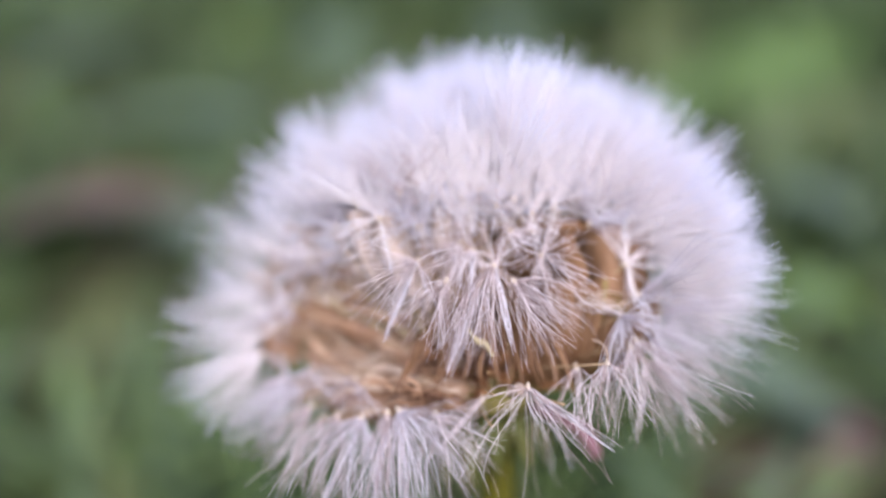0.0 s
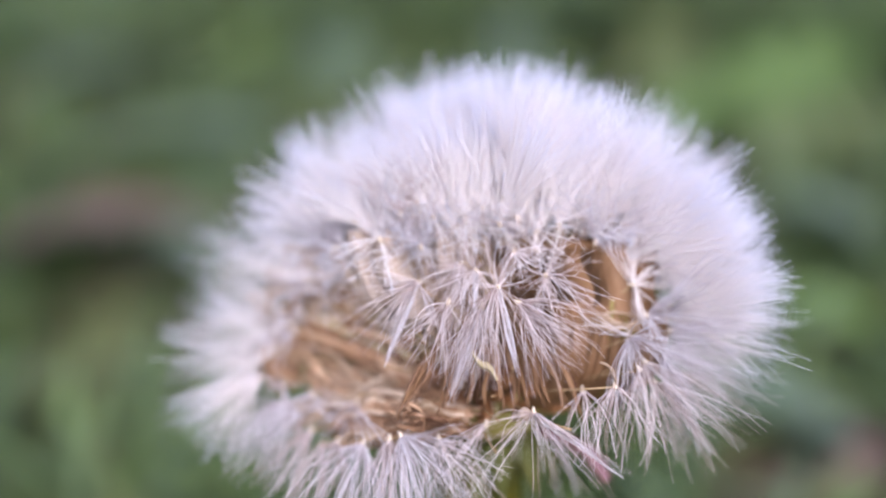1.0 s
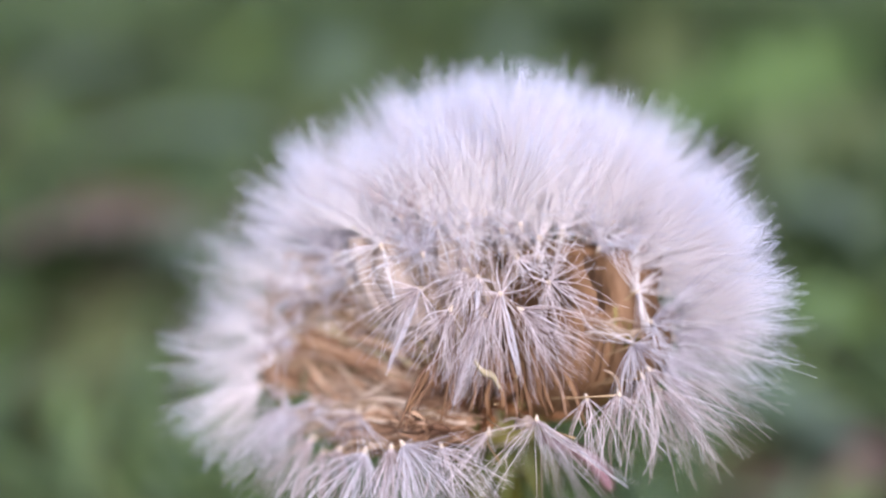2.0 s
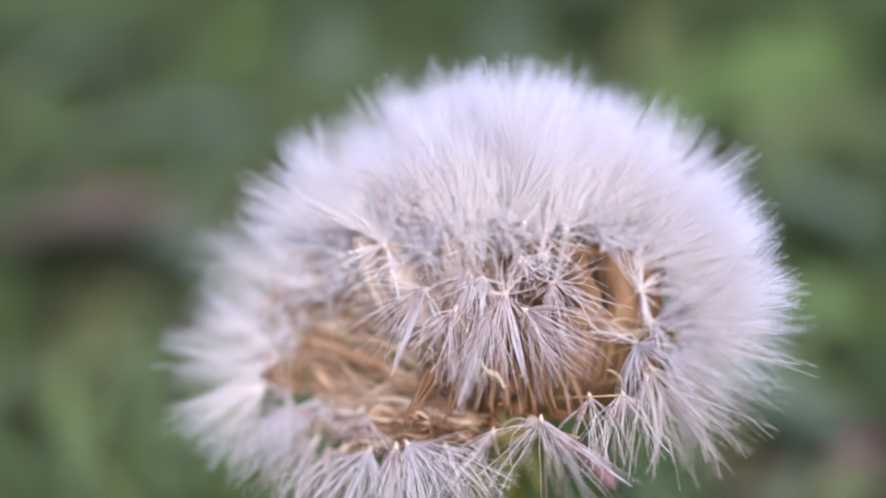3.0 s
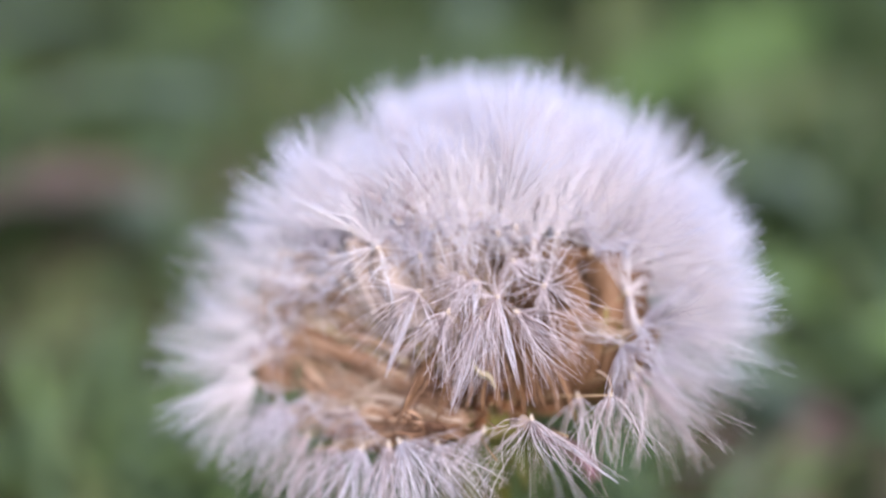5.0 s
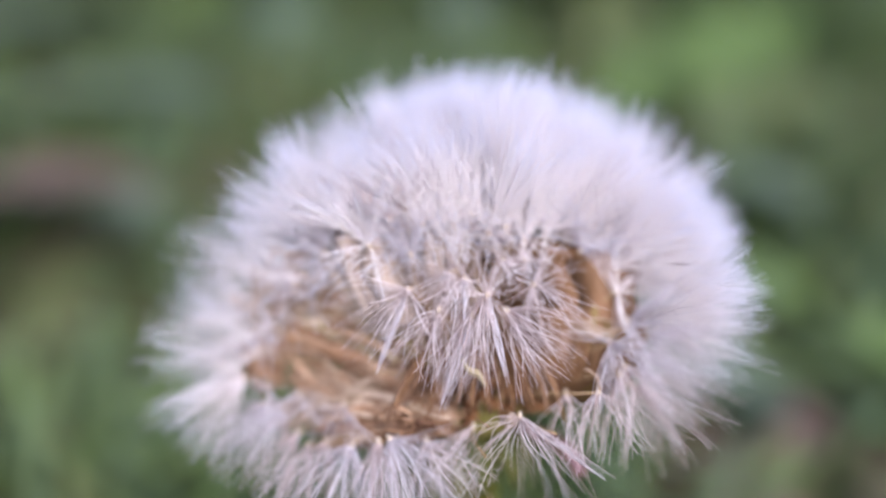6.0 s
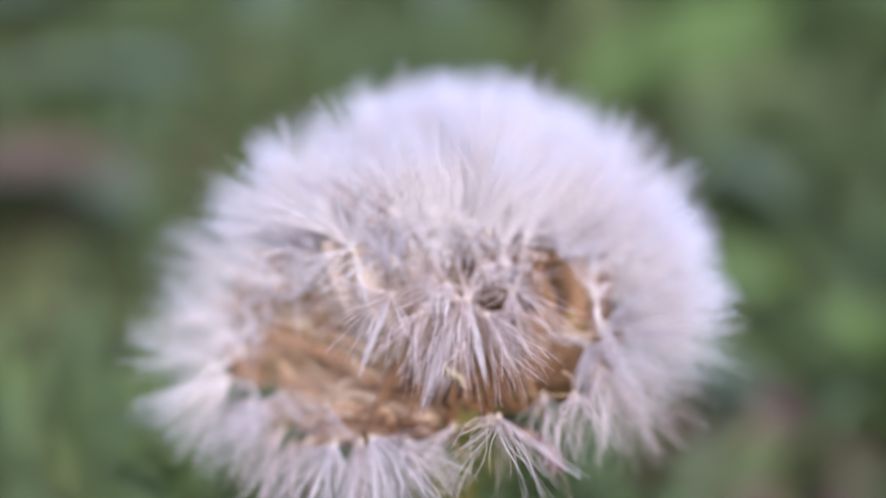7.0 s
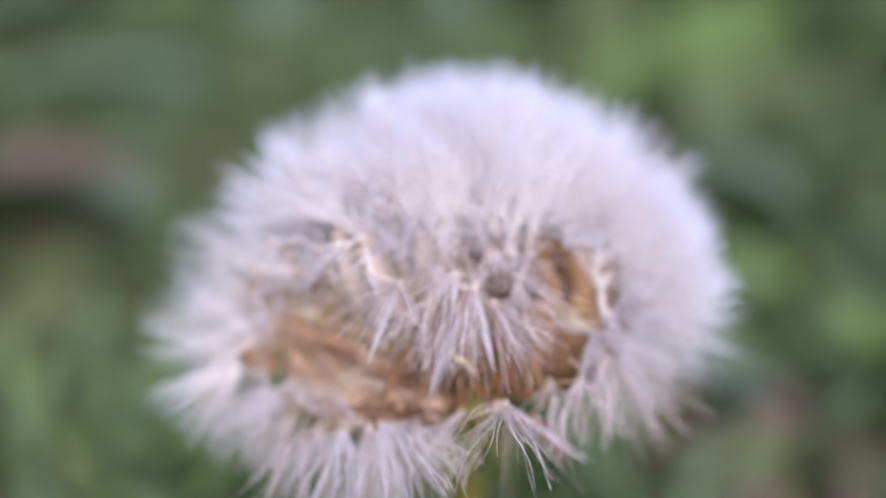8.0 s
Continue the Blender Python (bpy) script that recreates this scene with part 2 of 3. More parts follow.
def seed_mesh(name, length, bend=0.0, body=0.0032):
    """A brown ribbed husk with a thin pale beak; the base is at the origin, the tip at z = length."""
    verts, faces = [], []
    us = [0, 0.08, 0.25, 0.5, 0.75, 0.92, 1]
    rs = [0.00012, 0.00028, 0.00042, 0.00050, 0.00044, 0.00022, 0.00009]
    tube(verts, faces, [(bend * math.sin(u * body / length * 3.14), 0, u * body) for u in us], rs, 7)
    nb = len(faces)
    pts = [(bend * math.sin((body + (length - body) * u) / length * 3.14), 0, body + (length - body) * u) for u in (0, 0.25, 0.5, 0.75, 1)]
    tube(verts, faces, pts, [0.00009, 0.00007, 0.00006, 0.00006, 0.00008], 5)
    me = mesh(name, verts, faces, ACHENE)
    me.materials.append(BEAK)
    me.polygons.foreach_set("material_index", [0] * nb + [1] * (len(faces) - nb))
    return me


def aim(at, way, spin=0.0):
    """A pose at a place whose +z looks along way."""
    q = Vector(way).to_track_quat("Z", "Y").to_matrix().to_4x4()
    return Matrix.Translation(at) @ q @ pose(0, 0, 0, 0, 0, spin)


def dandelion():
    rng = random.Random(11)
    foot = Vector((HEAD_C.x + 0.0017, HEAD_C.y - 0.012, 0))
    plant = tagged(new("dandelion"), "white dandelion seed head with brown seeds bared, on olive stem", "dandelion")
    plant.location = foot
    local = Matrix.Translation(-foot) @ HEAD
    # stem
    axis = (HEAD.to_3x3() @ Vector((0, 0, 1))).normalized()
    top = HEAD_C - axis * 0.003 + Vector((0.0008, 0, 0))
    pts, radii = [], []
    for i in range(15):
        u = i / 14
        a, b, c = foot - Vector((0, 0, 0.004)), Vector((top.x, top.y, 0)) * 0.5 + foot * 0.5 + Vector((0, -0.002, top.z * 0.5)), top
        p = a * (1 - u) ** 2 + b * 2 * u * (1 - u) + c * u ** 2
        pts.append(p - foot)
        radii.append(0.00135 + 0.0002 * (1 - u) + (0.0006 if i == 14 else 0))
    v, f = [], []
    tube(v, f, pts, radii, 14)
    part("stem", mesh("stem", v, f, STEM), plant, None, "smooth olive green hollow stem")
    # receptacle
    v, f = [], []
    prof = [(-0.0034, 0.0014), (-0.0026, 0.0026), (-0.0014, 0.0034), (0.0, R_CORE), (0.0012, 0.0032), (0.0022, 0.0022), (0.0028, 0.0006)]
    tube(v, f, [(0, 0, z) for z, r in prof], [r for z, r in prof], 18)
    part("receptacle", mesh("receptacle", v, f, RECEPTACLE), plant, local @ pose(0.0007, 0, 0), "olive green pitted receptacle")
    # folded-back bracts under the head
    for k in range(13):
        a = math.tau * k / 13 + rng.uniform(-0.1, 0.1)
        v, f = [], []
        out = Vector((math.cos(a), math.sin(a), 0))
        ln = rng.uniform(0.005, 0.0075)
        pp = [out * (0.0028 + ln * 0.35 * math.sin(u * 1.8)) + Vector((0, 0, -0.0025 - ln * 0.8 * u * u)) for u in (0, 0.2, 0.4, 0.6, 0.8, 1)]
        strip(v, f, pp, [0.0010, 0.0013, 0.0013, 0.0010, 0.0006, 0.0001], out + Vector((0, 0, 0.4)), 0.00012, 0.2)
        part("bract", mesh("bract", v, f, BRACT), plant, local)
    # the ordered seeds of the dome
    still = Vector((0, 0, 0))
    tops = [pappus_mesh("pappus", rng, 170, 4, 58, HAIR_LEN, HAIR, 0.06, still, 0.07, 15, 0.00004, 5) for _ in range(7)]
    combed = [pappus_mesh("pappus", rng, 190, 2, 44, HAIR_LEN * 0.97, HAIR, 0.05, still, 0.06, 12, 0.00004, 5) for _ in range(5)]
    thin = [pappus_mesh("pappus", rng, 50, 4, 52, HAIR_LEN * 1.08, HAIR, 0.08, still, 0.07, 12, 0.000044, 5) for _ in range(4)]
    seeds = [seed_mesh("seed", R_APEX - R_CORE * 0.9, b) for b in (0, 0.0006, -0.0008)]
    total = 215
    for k in range(total):
        z = 1 - (k + 0.5) / total * 1.16
        a = k * 2.39996323
        r = math.sqrt(1 - z * z)
        d = Vector((r * math.cos(a), r * math.sin(a), z))
        d = (d + Vector((rng.gauss(0, 0.05), rng.gauss(0, 0.05), rng.gauss(0, 0.05)))).normalized()
        knot = TO_VIEW.to_3x3() @ d * (R_APEX + rng.uniform(-0.0012, 0.0005))
        gap = in_gap(knot)
        low = 0.0042 if knot.x > 0.006 else 0.0 if knot.x > -0.002 else -0.003 if knot.x > -0.010 else 0.0015
        if gap < 1 or knot.z < low:
            continue
        # the open side is flattened, and one flank leans out
        knot = Vector((knot.x * (0.96 if knot.x > 0 else 1.05 - 6 * max(0.0, knot.z - 0.004)) - 0.0006, knot.y * (0.62 if knot.y < 0 else 1) - 0.12 * knot.x, knot.z * 1.08 if knot.z < 0.010 else 0.0108 + (knot.z - 0.010) * 1.03))
        knot.x += 0.0009 * max(0.0, min(1.0, (knot.z - 0.006) / 0.006))
        sparse = knot.x < -0.004 and knot.z < 0.0112
        if sparse and knot.y > 0.001 and k % 3 == 0:
            continue
        knot = TO_VIEW.to_3x3().inverted() @ knot
        base = aim(d * R_CORE * 0.9, knot - d * R_CORE * 0.9)
        s = part("seed", rng.choice(seeds), plant, local @ base)
        tilt = d + Vector((rng.gauss(0, 0.08), rng.gauss(0, 0.08), rng.gauss(0, 0.08)))
        view = TO_VIEW.to_3x3() @ d
        brow = view.y < 0.35 and view.z > 0.35
        if brow:  # the brow over the gap is combed up and back
            tilt = tilt + TO_VIEW.to_3x3().inverted() @ Vector((view.x * 1.1, 0.4, 0.42)) * 0.8
        if gap < 3:
            away = TO_VIEW.to_3x3() @ d
            away = Vector((away.x + 0.15, 0.25, away.z - 0.1)).normalized()
            tilt = tilt + TO_VIEW.to_3x3().inverted() @ away * (3 - gap) * 0.55
        p = tagged(part("pappus", rng.choice(thin if sparse else combed if brow and view.x > -0.3 else tops), s), kind="stuff")
        p.matrix_basis = base.inverted() @ aim(knot, tilt, rng.uniform(0, 360)) @ Matrix.Scale(rng.uniform(0.86, 1.1), 4)
    loose_seeds(plant, Matrix.Translation(-foot) @ VIEW, rng)
    withered(plant, Matrix.Translation(-foot) @ VIEW, rng)
    return plant


def in_gap(p):
    """Below 1 in the stretch of the head from which the ordered seeds are lost (p: looked at from the open side)."""
    if p.y > -0.002:
        return 9
    return abs((p.x + 0.0027) / 0.0137) ** 3 + abs((p.z - 0.0012) / 0.0098) ** 3


def loose_seeds(plant, m, rng):
    """Seeds that hang loose round the gap: knot in mm, then their fans of hairs: way, cone, hairs, length in mm, droop."""
    pull = Vector((0, -0.25, -1))

    def loose(knot, *fans, white=False, pale=False, strand=None, wave=0.26):
        at = Vector(knot) * 0.001
        root = at.normalized() * R_CORE * 0.9
        base = aim(root, at - root)
        s = part("seed", seed_mesh("seed", (at - root).length, rng.gauss(0, 0.0007)), plant, m @ base)
        for k, (way, low, high, count, length, droop) in enumerate(fans):
            turn = aim(at, Vector(way).normalized())
            sag = turn.to_3x3().inverted() @ (pull * droop if droop else DOWN * 0.25)
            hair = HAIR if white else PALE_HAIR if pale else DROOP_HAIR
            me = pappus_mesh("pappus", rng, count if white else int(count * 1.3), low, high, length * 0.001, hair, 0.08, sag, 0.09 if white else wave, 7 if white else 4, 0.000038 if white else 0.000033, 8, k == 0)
            tagged(part("pappus", me, s, base.inverted() @ turn), kind="stuff")
        if strand:
            way, count, cone, length = strand
            turn = aim(at, Vector(way))
            sag = turn.to_3x3().inverted() @ (DOWN * 0.08)
            me = pappus_mesh("strand", rng, count // 2, 0, cone, length * 0.001, PALE_HAIR, 0.0, sag, 0.05, 4, 0.000038, 8, False, 0.85)
            tagged(part("strand", me, s, base.inverted() @ turn, "hairs stuck into one pale strand"), kind="stuff")

    U = rng.uniform
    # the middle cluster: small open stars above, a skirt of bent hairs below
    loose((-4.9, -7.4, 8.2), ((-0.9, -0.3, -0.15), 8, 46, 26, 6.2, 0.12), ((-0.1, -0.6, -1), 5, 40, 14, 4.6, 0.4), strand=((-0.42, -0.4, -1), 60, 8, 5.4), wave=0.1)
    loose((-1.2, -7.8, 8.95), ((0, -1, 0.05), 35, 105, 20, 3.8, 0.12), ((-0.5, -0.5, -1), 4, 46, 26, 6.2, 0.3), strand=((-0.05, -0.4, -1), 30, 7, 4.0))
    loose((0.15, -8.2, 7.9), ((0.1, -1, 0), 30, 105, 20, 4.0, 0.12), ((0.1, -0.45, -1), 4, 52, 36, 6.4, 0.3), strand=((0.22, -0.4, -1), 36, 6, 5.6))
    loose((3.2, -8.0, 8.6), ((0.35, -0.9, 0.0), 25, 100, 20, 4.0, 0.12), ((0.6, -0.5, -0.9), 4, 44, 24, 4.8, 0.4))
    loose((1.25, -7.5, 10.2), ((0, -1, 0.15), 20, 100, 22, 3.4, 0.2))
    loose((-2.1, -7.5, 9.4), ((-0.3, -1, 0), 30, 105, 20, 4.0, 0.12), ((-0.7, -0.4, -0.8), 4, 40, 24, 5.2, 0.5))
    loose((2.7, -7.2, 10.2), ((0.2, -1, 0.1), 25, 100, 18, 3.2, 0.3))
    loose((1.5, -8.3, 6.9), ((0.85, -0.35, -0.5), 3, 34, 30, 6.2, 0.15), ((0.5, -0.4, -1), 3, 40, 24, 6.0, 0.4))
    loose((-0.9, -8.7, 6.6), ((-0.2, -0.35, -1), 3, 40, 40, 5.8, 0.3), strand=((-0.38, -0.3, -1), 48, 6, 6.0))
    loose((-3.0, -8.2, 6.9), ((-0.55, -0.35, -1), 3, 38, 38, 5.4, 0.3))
    # round the rim of the gap
    for x, y, z in ((-2.65, -6.6, 11.7), (-0.7, -6.4, 13.2), (1.6, -6.6, 12.4), (4.2, -6.9, 11.9), (-1.8, -6.5, 12.4), (0.4, -6.7, 12.0), (2.8, -6.7, 11.5), (-3.9, -6.5, 12.5)):
        loose((x, y, z), ((x * 0.05, 0.3, 1), 2, 40, 96, 7.2, 0), ((x * 0.04, -0.9, -0.3), 25, 80, 16, 3.2, 0.2), white=True)
    loose((-7.4, -6.6, 11.1), ((-0.3, 0.3, 1), 4, 60, 60, 6.2, 0), ((-0.1, -0.8, -0.6), 10, 80, 22, 4.0, 0.3), white=True)
    loose((-9.15, -6.0, 12.3), ((-0.7, 0.5, 0.7), 4, 40, 100, 6.4, 0), white=True, strand=((-0.85, 0.2, 0.62), 30, 7, 5.6))
    loose((-4.7, -6.9, 10.6), ((-0.1, 0.1, 1), 10, 62, 54, 5.2, 0), ((-0.2, -0.8, -0.5), 20, 90, 26, 3.8, 0.3), pale=True)
    loose((-6.1, -6.4, 12.8), ((-0.1, 0.2, 1), 10, 55, 50, 4.6, 0))
    loose((-5.0, -6.0, 13.6), ((0.1, 0.1, 1), 8, 55, 36, 3.8, 0))
    for x in (-1.2, 0.9, 2.6, 4.6, 6.2):  # a softer second row that closes the brow
        loose((x, -5.2 + U(-0.4, 0.4), 12.0 - abs(x) * 0.12 + U(-0.5, 0.5)), ((x * 0.05, 0.0, 1), 6, 60, 60, 5.0, 0), white=True)
    for k in range(11):  # half-open parachutes tucked under the brow
        x = -4.6 + 0.8 * k + U(-0.3, 0.3)
        z = 1.4 + 10.4 * (1 - min(1.0, abs((x + 0.6) / 12.5)) ** 2.6) ** 0.4 + U(-0.7, 0.5) + (0.9 if x > 2 else 0.0)
        loose((x, -5.0 + U(-0.5, 0.5), z), ((x * 0.03, -0.4, U(0.6, 1.0)), 10, 80, 40, 4.4, 0), white=k % 4 > 0)
    loose((6.75, -6.2, 10.8), ((0.5, 0.1, 1), 8, 60, 64, 5.6, 0), ((0.9, -0.6, -0.3), 10, 50, 10, 4.0, 0.2), pale=True)
    loose((3.2, -5.2, 11.8), ((0.2, -0.3, 1), 10, 80, 44, 5.0, 0), white=True)
    loose((5.6, -5.0, 11.9), ((0.4, -0.2, 1), 10, 80, 44, 5.0, 0), white=True)
    loose((9.0, -4.6, 9.8), ((0.8, -0.1, 0.6), 10, 80, 44, 5.5, 0), pale=True)
    loose((8.3, -4.9, 11.6), ((0.5, -0.3, 0.9), 10, 90, 50, 5.0, 0), white=True)
    loose((8.0, -5.4, 12.6), ((0.4, 0.2, 1), 10, 60, 60, 6.0, 0), white=True)
    for x, y, z in ((8.8, -5.6, 12.0), (9.8, -5.6, 11.0), (10.6, -5.4, 10.0), (11.0, -5.2, 8.8)):
        loose((x, y, z), ((0.7, -0.3, 0.5), 15, 75, 28, 4.4, 0), white=True)
    loose((10.3, -5.4, 11.3), ((0.6, 0.0, 0.8), 8, 60, 60, 6.0, 0), white=True)
    loose((-10.6, -4.6, 10.6), ((-0.6, 0.2, 0.8), 8, 70, 50, 5.5, 0), pale=True)
    loose((-12.6, -3.2, 8.4), ((-0.8, 0.3, 0.6), 6, 46, 32, 7.0, 0), white=True)
    loose((-14.2, -2.6, 5.2), ((-1, 0.2, 0.25), 6, 46, 30, 6.2, 0), white=True)
    loose((-15.2, -2.3, 3.4), ((-1, 0.1, 0.08), 6, 44, 28, 6.0, 0), white=True)
    # thin, half-lost parachutes over the hollow
    for x, y, z, way in ((-14.6, -2.6, 0.9, (-0.6, -0.6, -0.4)), (-12.8, -3.2, 8.0, (-0.6, -0.7, 0.3)), (-11.4, -3.4, 7.0, (-0.5, -0.8, 0.1)), (-9.6, -3.8, 8.6, (-0.5, -0.8, 0.4)), (-13.6, -2.4, 6.4, (-0.6, -0.7, 0.0)), (-14.0, -2.8, 4.6, (-0.9, -0.5, 0.1)), (-12.4, -3.4, 0.4, (-0.3, -0.6, -0.8)), (-9.2, -4.8, 0.0, (-0.4, -0.5, -0.9)), (-10.8, -4.0, 10.2, (-0.4, -0.6, 0.5))):
        loose((x, y, z), (way, 10, 75, 18, 4.6, 0.1), pale=True)
    # fans that open over the brown flank and beside it
    loose((8.95, -7.0, 8.0), ((0.95, -0.2, 0.0), 8, 80, 44, 5.2, 0), ((-0.4, -0.2, 1), 6, 34, 16, 4.6, 0), ((-0.1, -0.2, -1), 5, 26, 14, 3.6, 0), white=True)
    loose((8.6, -7.4, 4.6), ((0.6, -0.5, -0.6), 10, 70, 50, 5.6, 0.4), ((-1, -0.3, 0.1), 4, 22, 5, 4.0, 0), pale=True)
    loose((9.9, -6.9, 6.0), ((0.95, -0.3, -0.2), 8, 70, 48, 6.0, 0.2), pale=True)
    loose((10.4, -5.6, 9.3), ((0.9, 0.0, 0.5), 8, 75, 48, 6.5, 0), white=True)
    loose((11.8, -4.4, 8.0), ((1, 0.1, 0.3), 8, 60, 80, 6.8, 0), white=True)
    loose((12.2, -4.0, 10.2), ((0.9, 0.2, 0.6), 8, 55, 80, 6.8, 0), white=True)
    loose((12.4, -2.0, 4.6), ((1, -0.1, -0.15), 8, 50, 70, 6.8, 0), white=True)
    loose((12.8, -3.4, 5.8), ((1, -0.1, -0.1), 8, 46, 90, 7.2, 0), white=True)
    loose((11.8, -5.2, 4.8), ((1, -0.2, -0.3), 8, 50, 54, 6.0, 0.1), pale=True, wave=0.12)
    loose((11.0, -5.4, 3.4), ((0.9, -0.2, -0.55), 6, 46, 60, 6.8, 0.15), pale=True, wave=0.12)
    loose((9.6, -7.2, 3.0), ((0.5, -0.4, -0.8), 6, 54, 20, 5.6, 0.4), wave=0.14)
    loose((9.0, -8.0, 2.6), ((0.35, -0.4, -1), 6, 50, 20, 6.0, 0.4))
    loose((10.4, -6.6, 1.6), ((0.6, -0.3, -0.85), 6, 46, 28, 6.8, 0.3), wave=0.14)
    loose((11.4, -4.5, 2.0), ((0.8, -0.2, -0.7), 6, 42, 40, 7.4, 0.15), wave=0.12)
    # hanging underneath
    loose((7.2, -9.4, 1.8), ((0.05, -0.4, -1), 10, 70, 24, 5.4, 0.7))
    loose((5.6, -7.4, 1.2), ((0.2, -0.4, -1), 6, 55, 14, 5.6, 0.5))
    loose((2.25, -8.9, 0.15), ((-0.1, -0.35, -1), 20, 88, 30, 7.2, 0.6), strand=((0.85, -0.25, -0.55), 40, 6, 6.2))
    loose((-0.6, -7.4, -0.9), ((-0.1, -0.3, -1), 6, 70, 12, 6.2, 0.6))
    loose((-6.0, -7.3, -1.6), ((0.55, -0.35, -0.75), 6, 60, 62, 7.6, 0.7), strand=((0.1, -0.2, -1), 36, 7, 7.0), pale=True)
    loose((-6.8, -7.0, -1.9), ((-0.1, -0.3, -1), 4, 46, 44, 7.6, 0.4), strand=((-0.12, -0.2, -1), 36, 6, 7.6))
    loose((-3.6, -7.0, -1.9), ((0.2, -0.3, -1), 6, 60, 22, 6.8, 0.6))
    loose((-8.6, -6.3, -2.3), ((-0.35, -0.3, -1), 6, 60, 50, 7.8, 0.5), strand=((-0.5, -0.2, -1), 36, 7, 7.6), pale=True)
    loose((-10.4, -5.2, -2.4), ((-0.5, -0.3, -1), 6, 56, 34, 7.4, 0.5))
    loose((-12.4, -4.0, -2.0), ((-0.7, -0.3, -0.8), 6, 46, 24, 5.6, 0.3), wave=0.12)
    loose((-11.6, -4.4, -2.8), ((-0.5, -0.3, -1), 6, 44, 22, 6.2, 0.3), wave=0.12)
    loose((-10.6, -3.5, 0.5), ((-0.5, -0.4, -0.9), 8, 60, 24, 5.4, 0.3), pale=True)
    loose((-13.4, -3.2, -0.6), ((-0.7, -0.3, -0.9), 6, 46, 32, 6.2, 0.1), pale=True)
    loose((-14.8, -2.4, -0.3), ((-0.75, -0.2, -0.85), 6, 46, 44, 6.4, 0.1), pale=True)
    loose((-16.2, -2.7, 1.5), ((-1, -0.1, -0.05), 4, 40, 46, 6.4, 0), ((-0.8, -0.2, -0.75), 4, 36, 46, 6.8, 0.1), white=True)
    loose((-13.5, -1.0, -1.0), ((-0.8, 0.2, -0.6), 8, 50, 22, 5.0, 0), pale=True)
    # an inner row behind the rim
    for k in range(12):
        a, o = radians(U(66, 118)), U(-0.6, 1.2)
        loose((-3.5 + (12.0 + o) * math.cos(a), U(-5.0, -2.0), 1.2 + (9.2 + o) * math.sin(a)), ((math.cos(a), U(-0.6, 0.3), math.sin(a)), 6, 90, 42, 5.5, 0), white=True)


def withered(plant, m, rng):
    """Brown florets, chaff and bare seeds left in the gap."""
    U, G = rng.uniform, rng.gauss

    def ribbon(knots, width, mat, fray=0.25, thick=0.10, ends=0.35, loll=0.4):
        """A dry, cupped shred along a smooth curve through the knots (mm)."""
        pts = [Vector(k) for k in knots]
        pts = [pts[0] * 2 - pts[1]] + pts + [pts[-1] * 2 - pts[-2]]
        line, n = [], max(8, 5 * (len(knots) - 1))
        ph, om = U(0, 6), U(4, 9)
        for i in range(n + 1):
            u = i / n * (len(knots) - 1)
            k = min(int(u), len(knots) - 2)
            a, b, c, d, t = pts[k], pts[k + 1], pts[k + 2], pts[k + 3], u - k
            p = 0.5 * (2 * b + (c - a) * t + (2 * a - 5 * b + 4 * c - d) * t * t + (3 * b - a - 3 * c + d) * t ** 3)
            p = p + Vector((math.sin(ph + om * i / n), math.cos(ph * 1.7 + om * i / n), math.sin(ph * 2.3 + om * 1.3 * i / n))) * fray
            line.append(p * 0.001)
        ws = [width * 0.001 * (ends + (1 - ends) * math.sin(0.25 + 2.65 * i / n)) * (1 + 0.18 * math.sin(ph + 11 * i / n)) for i in range(n + 1)]
        v, f = [], []
        strip(v, f, line, ws, Vector((G(0, loll), -1, G(0, loll))), thick * 0.001, U(-1.5, 1.5) * loll)
        name = "scale" if mat == SCALE else "chaff" if mat in (CHAFF, STRAW) else "bract" if mat == OLIVE else "withered_floret"
        part(name, mesh(name, v, f, mat), plant, m)

    def sheaf(count, knots, spread, width, mats, fray=0.3, ends=0.35):
        """Shreds that follow one curve loosely, some of them cut short."""
        for _ in range(count):
            off = Vector((G(0, spread), G(0, spread * 0.6), G(0, spread)))
            path = [Vector(k) + off + Vector((G(0, 0.3), G(0, 0.3), G(0, 0.3))) for k in knots]
            if len(path) > 3 and rng.random() < 0.45:
                path = path[:-1] if rng.random() < 0.5 else path[1:]
            ribbon(path, U(*width), rng.choice(mats), fray, 0.08, ends=ends)

    # upright brown brush behind the middle cluster
    for _ in range(70):
        x = U(-6, 8.4)
        ribbon(((x * 0.35, U(-3.5, -1.5), U(-1, 1.5)), (x * 0.7, U(-5, -2.5), U(3.5, 6)), (x, U(-5.5, -2), U(7, 12))), U(0.25, 0.6), WITHERED if x > 2 or rng.random() < 0.75 else CHAFF)
    # the smooth brown flank, a bowl of broad dry scales
    for k in range(40):
        u = (k * 17 % 40) / 39
        x = 3.4 + 5.4 * u
        ribbon(((x * 0.6 + 1.0, -3.4, 0.5), (x + 0.5 * u, -4.6 - 0.7 * u, 4.5), (x + 0.7 * u, -4.9 - 0.8 * u, 8.0), (x + 0.2, -4.7 - 0.8 * u, 11.4 - 1.8 * u * u + U(-0.4, 0.2))), U(0.5, 0.8), FLANK, 0.05, 0.06, 0.65, 0.1)
    for x, y, wide in ((3.8, -6.0, 3.6), (5.4, -6.12, 3.8), (6.9, -6.24, 3.6), (8.3, -6.36, 2.4)):
        ribbon(((x * 0.7 + 1.0, y + 1.8, 0.5), (x + 0.2, y + 0.5, 4.0), (x + 0.2, y, 7.4), (x - 0.1, y + 0.3, 11.0 - 0.06 * x)), wide, FLANK, 0.0, 0.1, 0.85, 0.0)
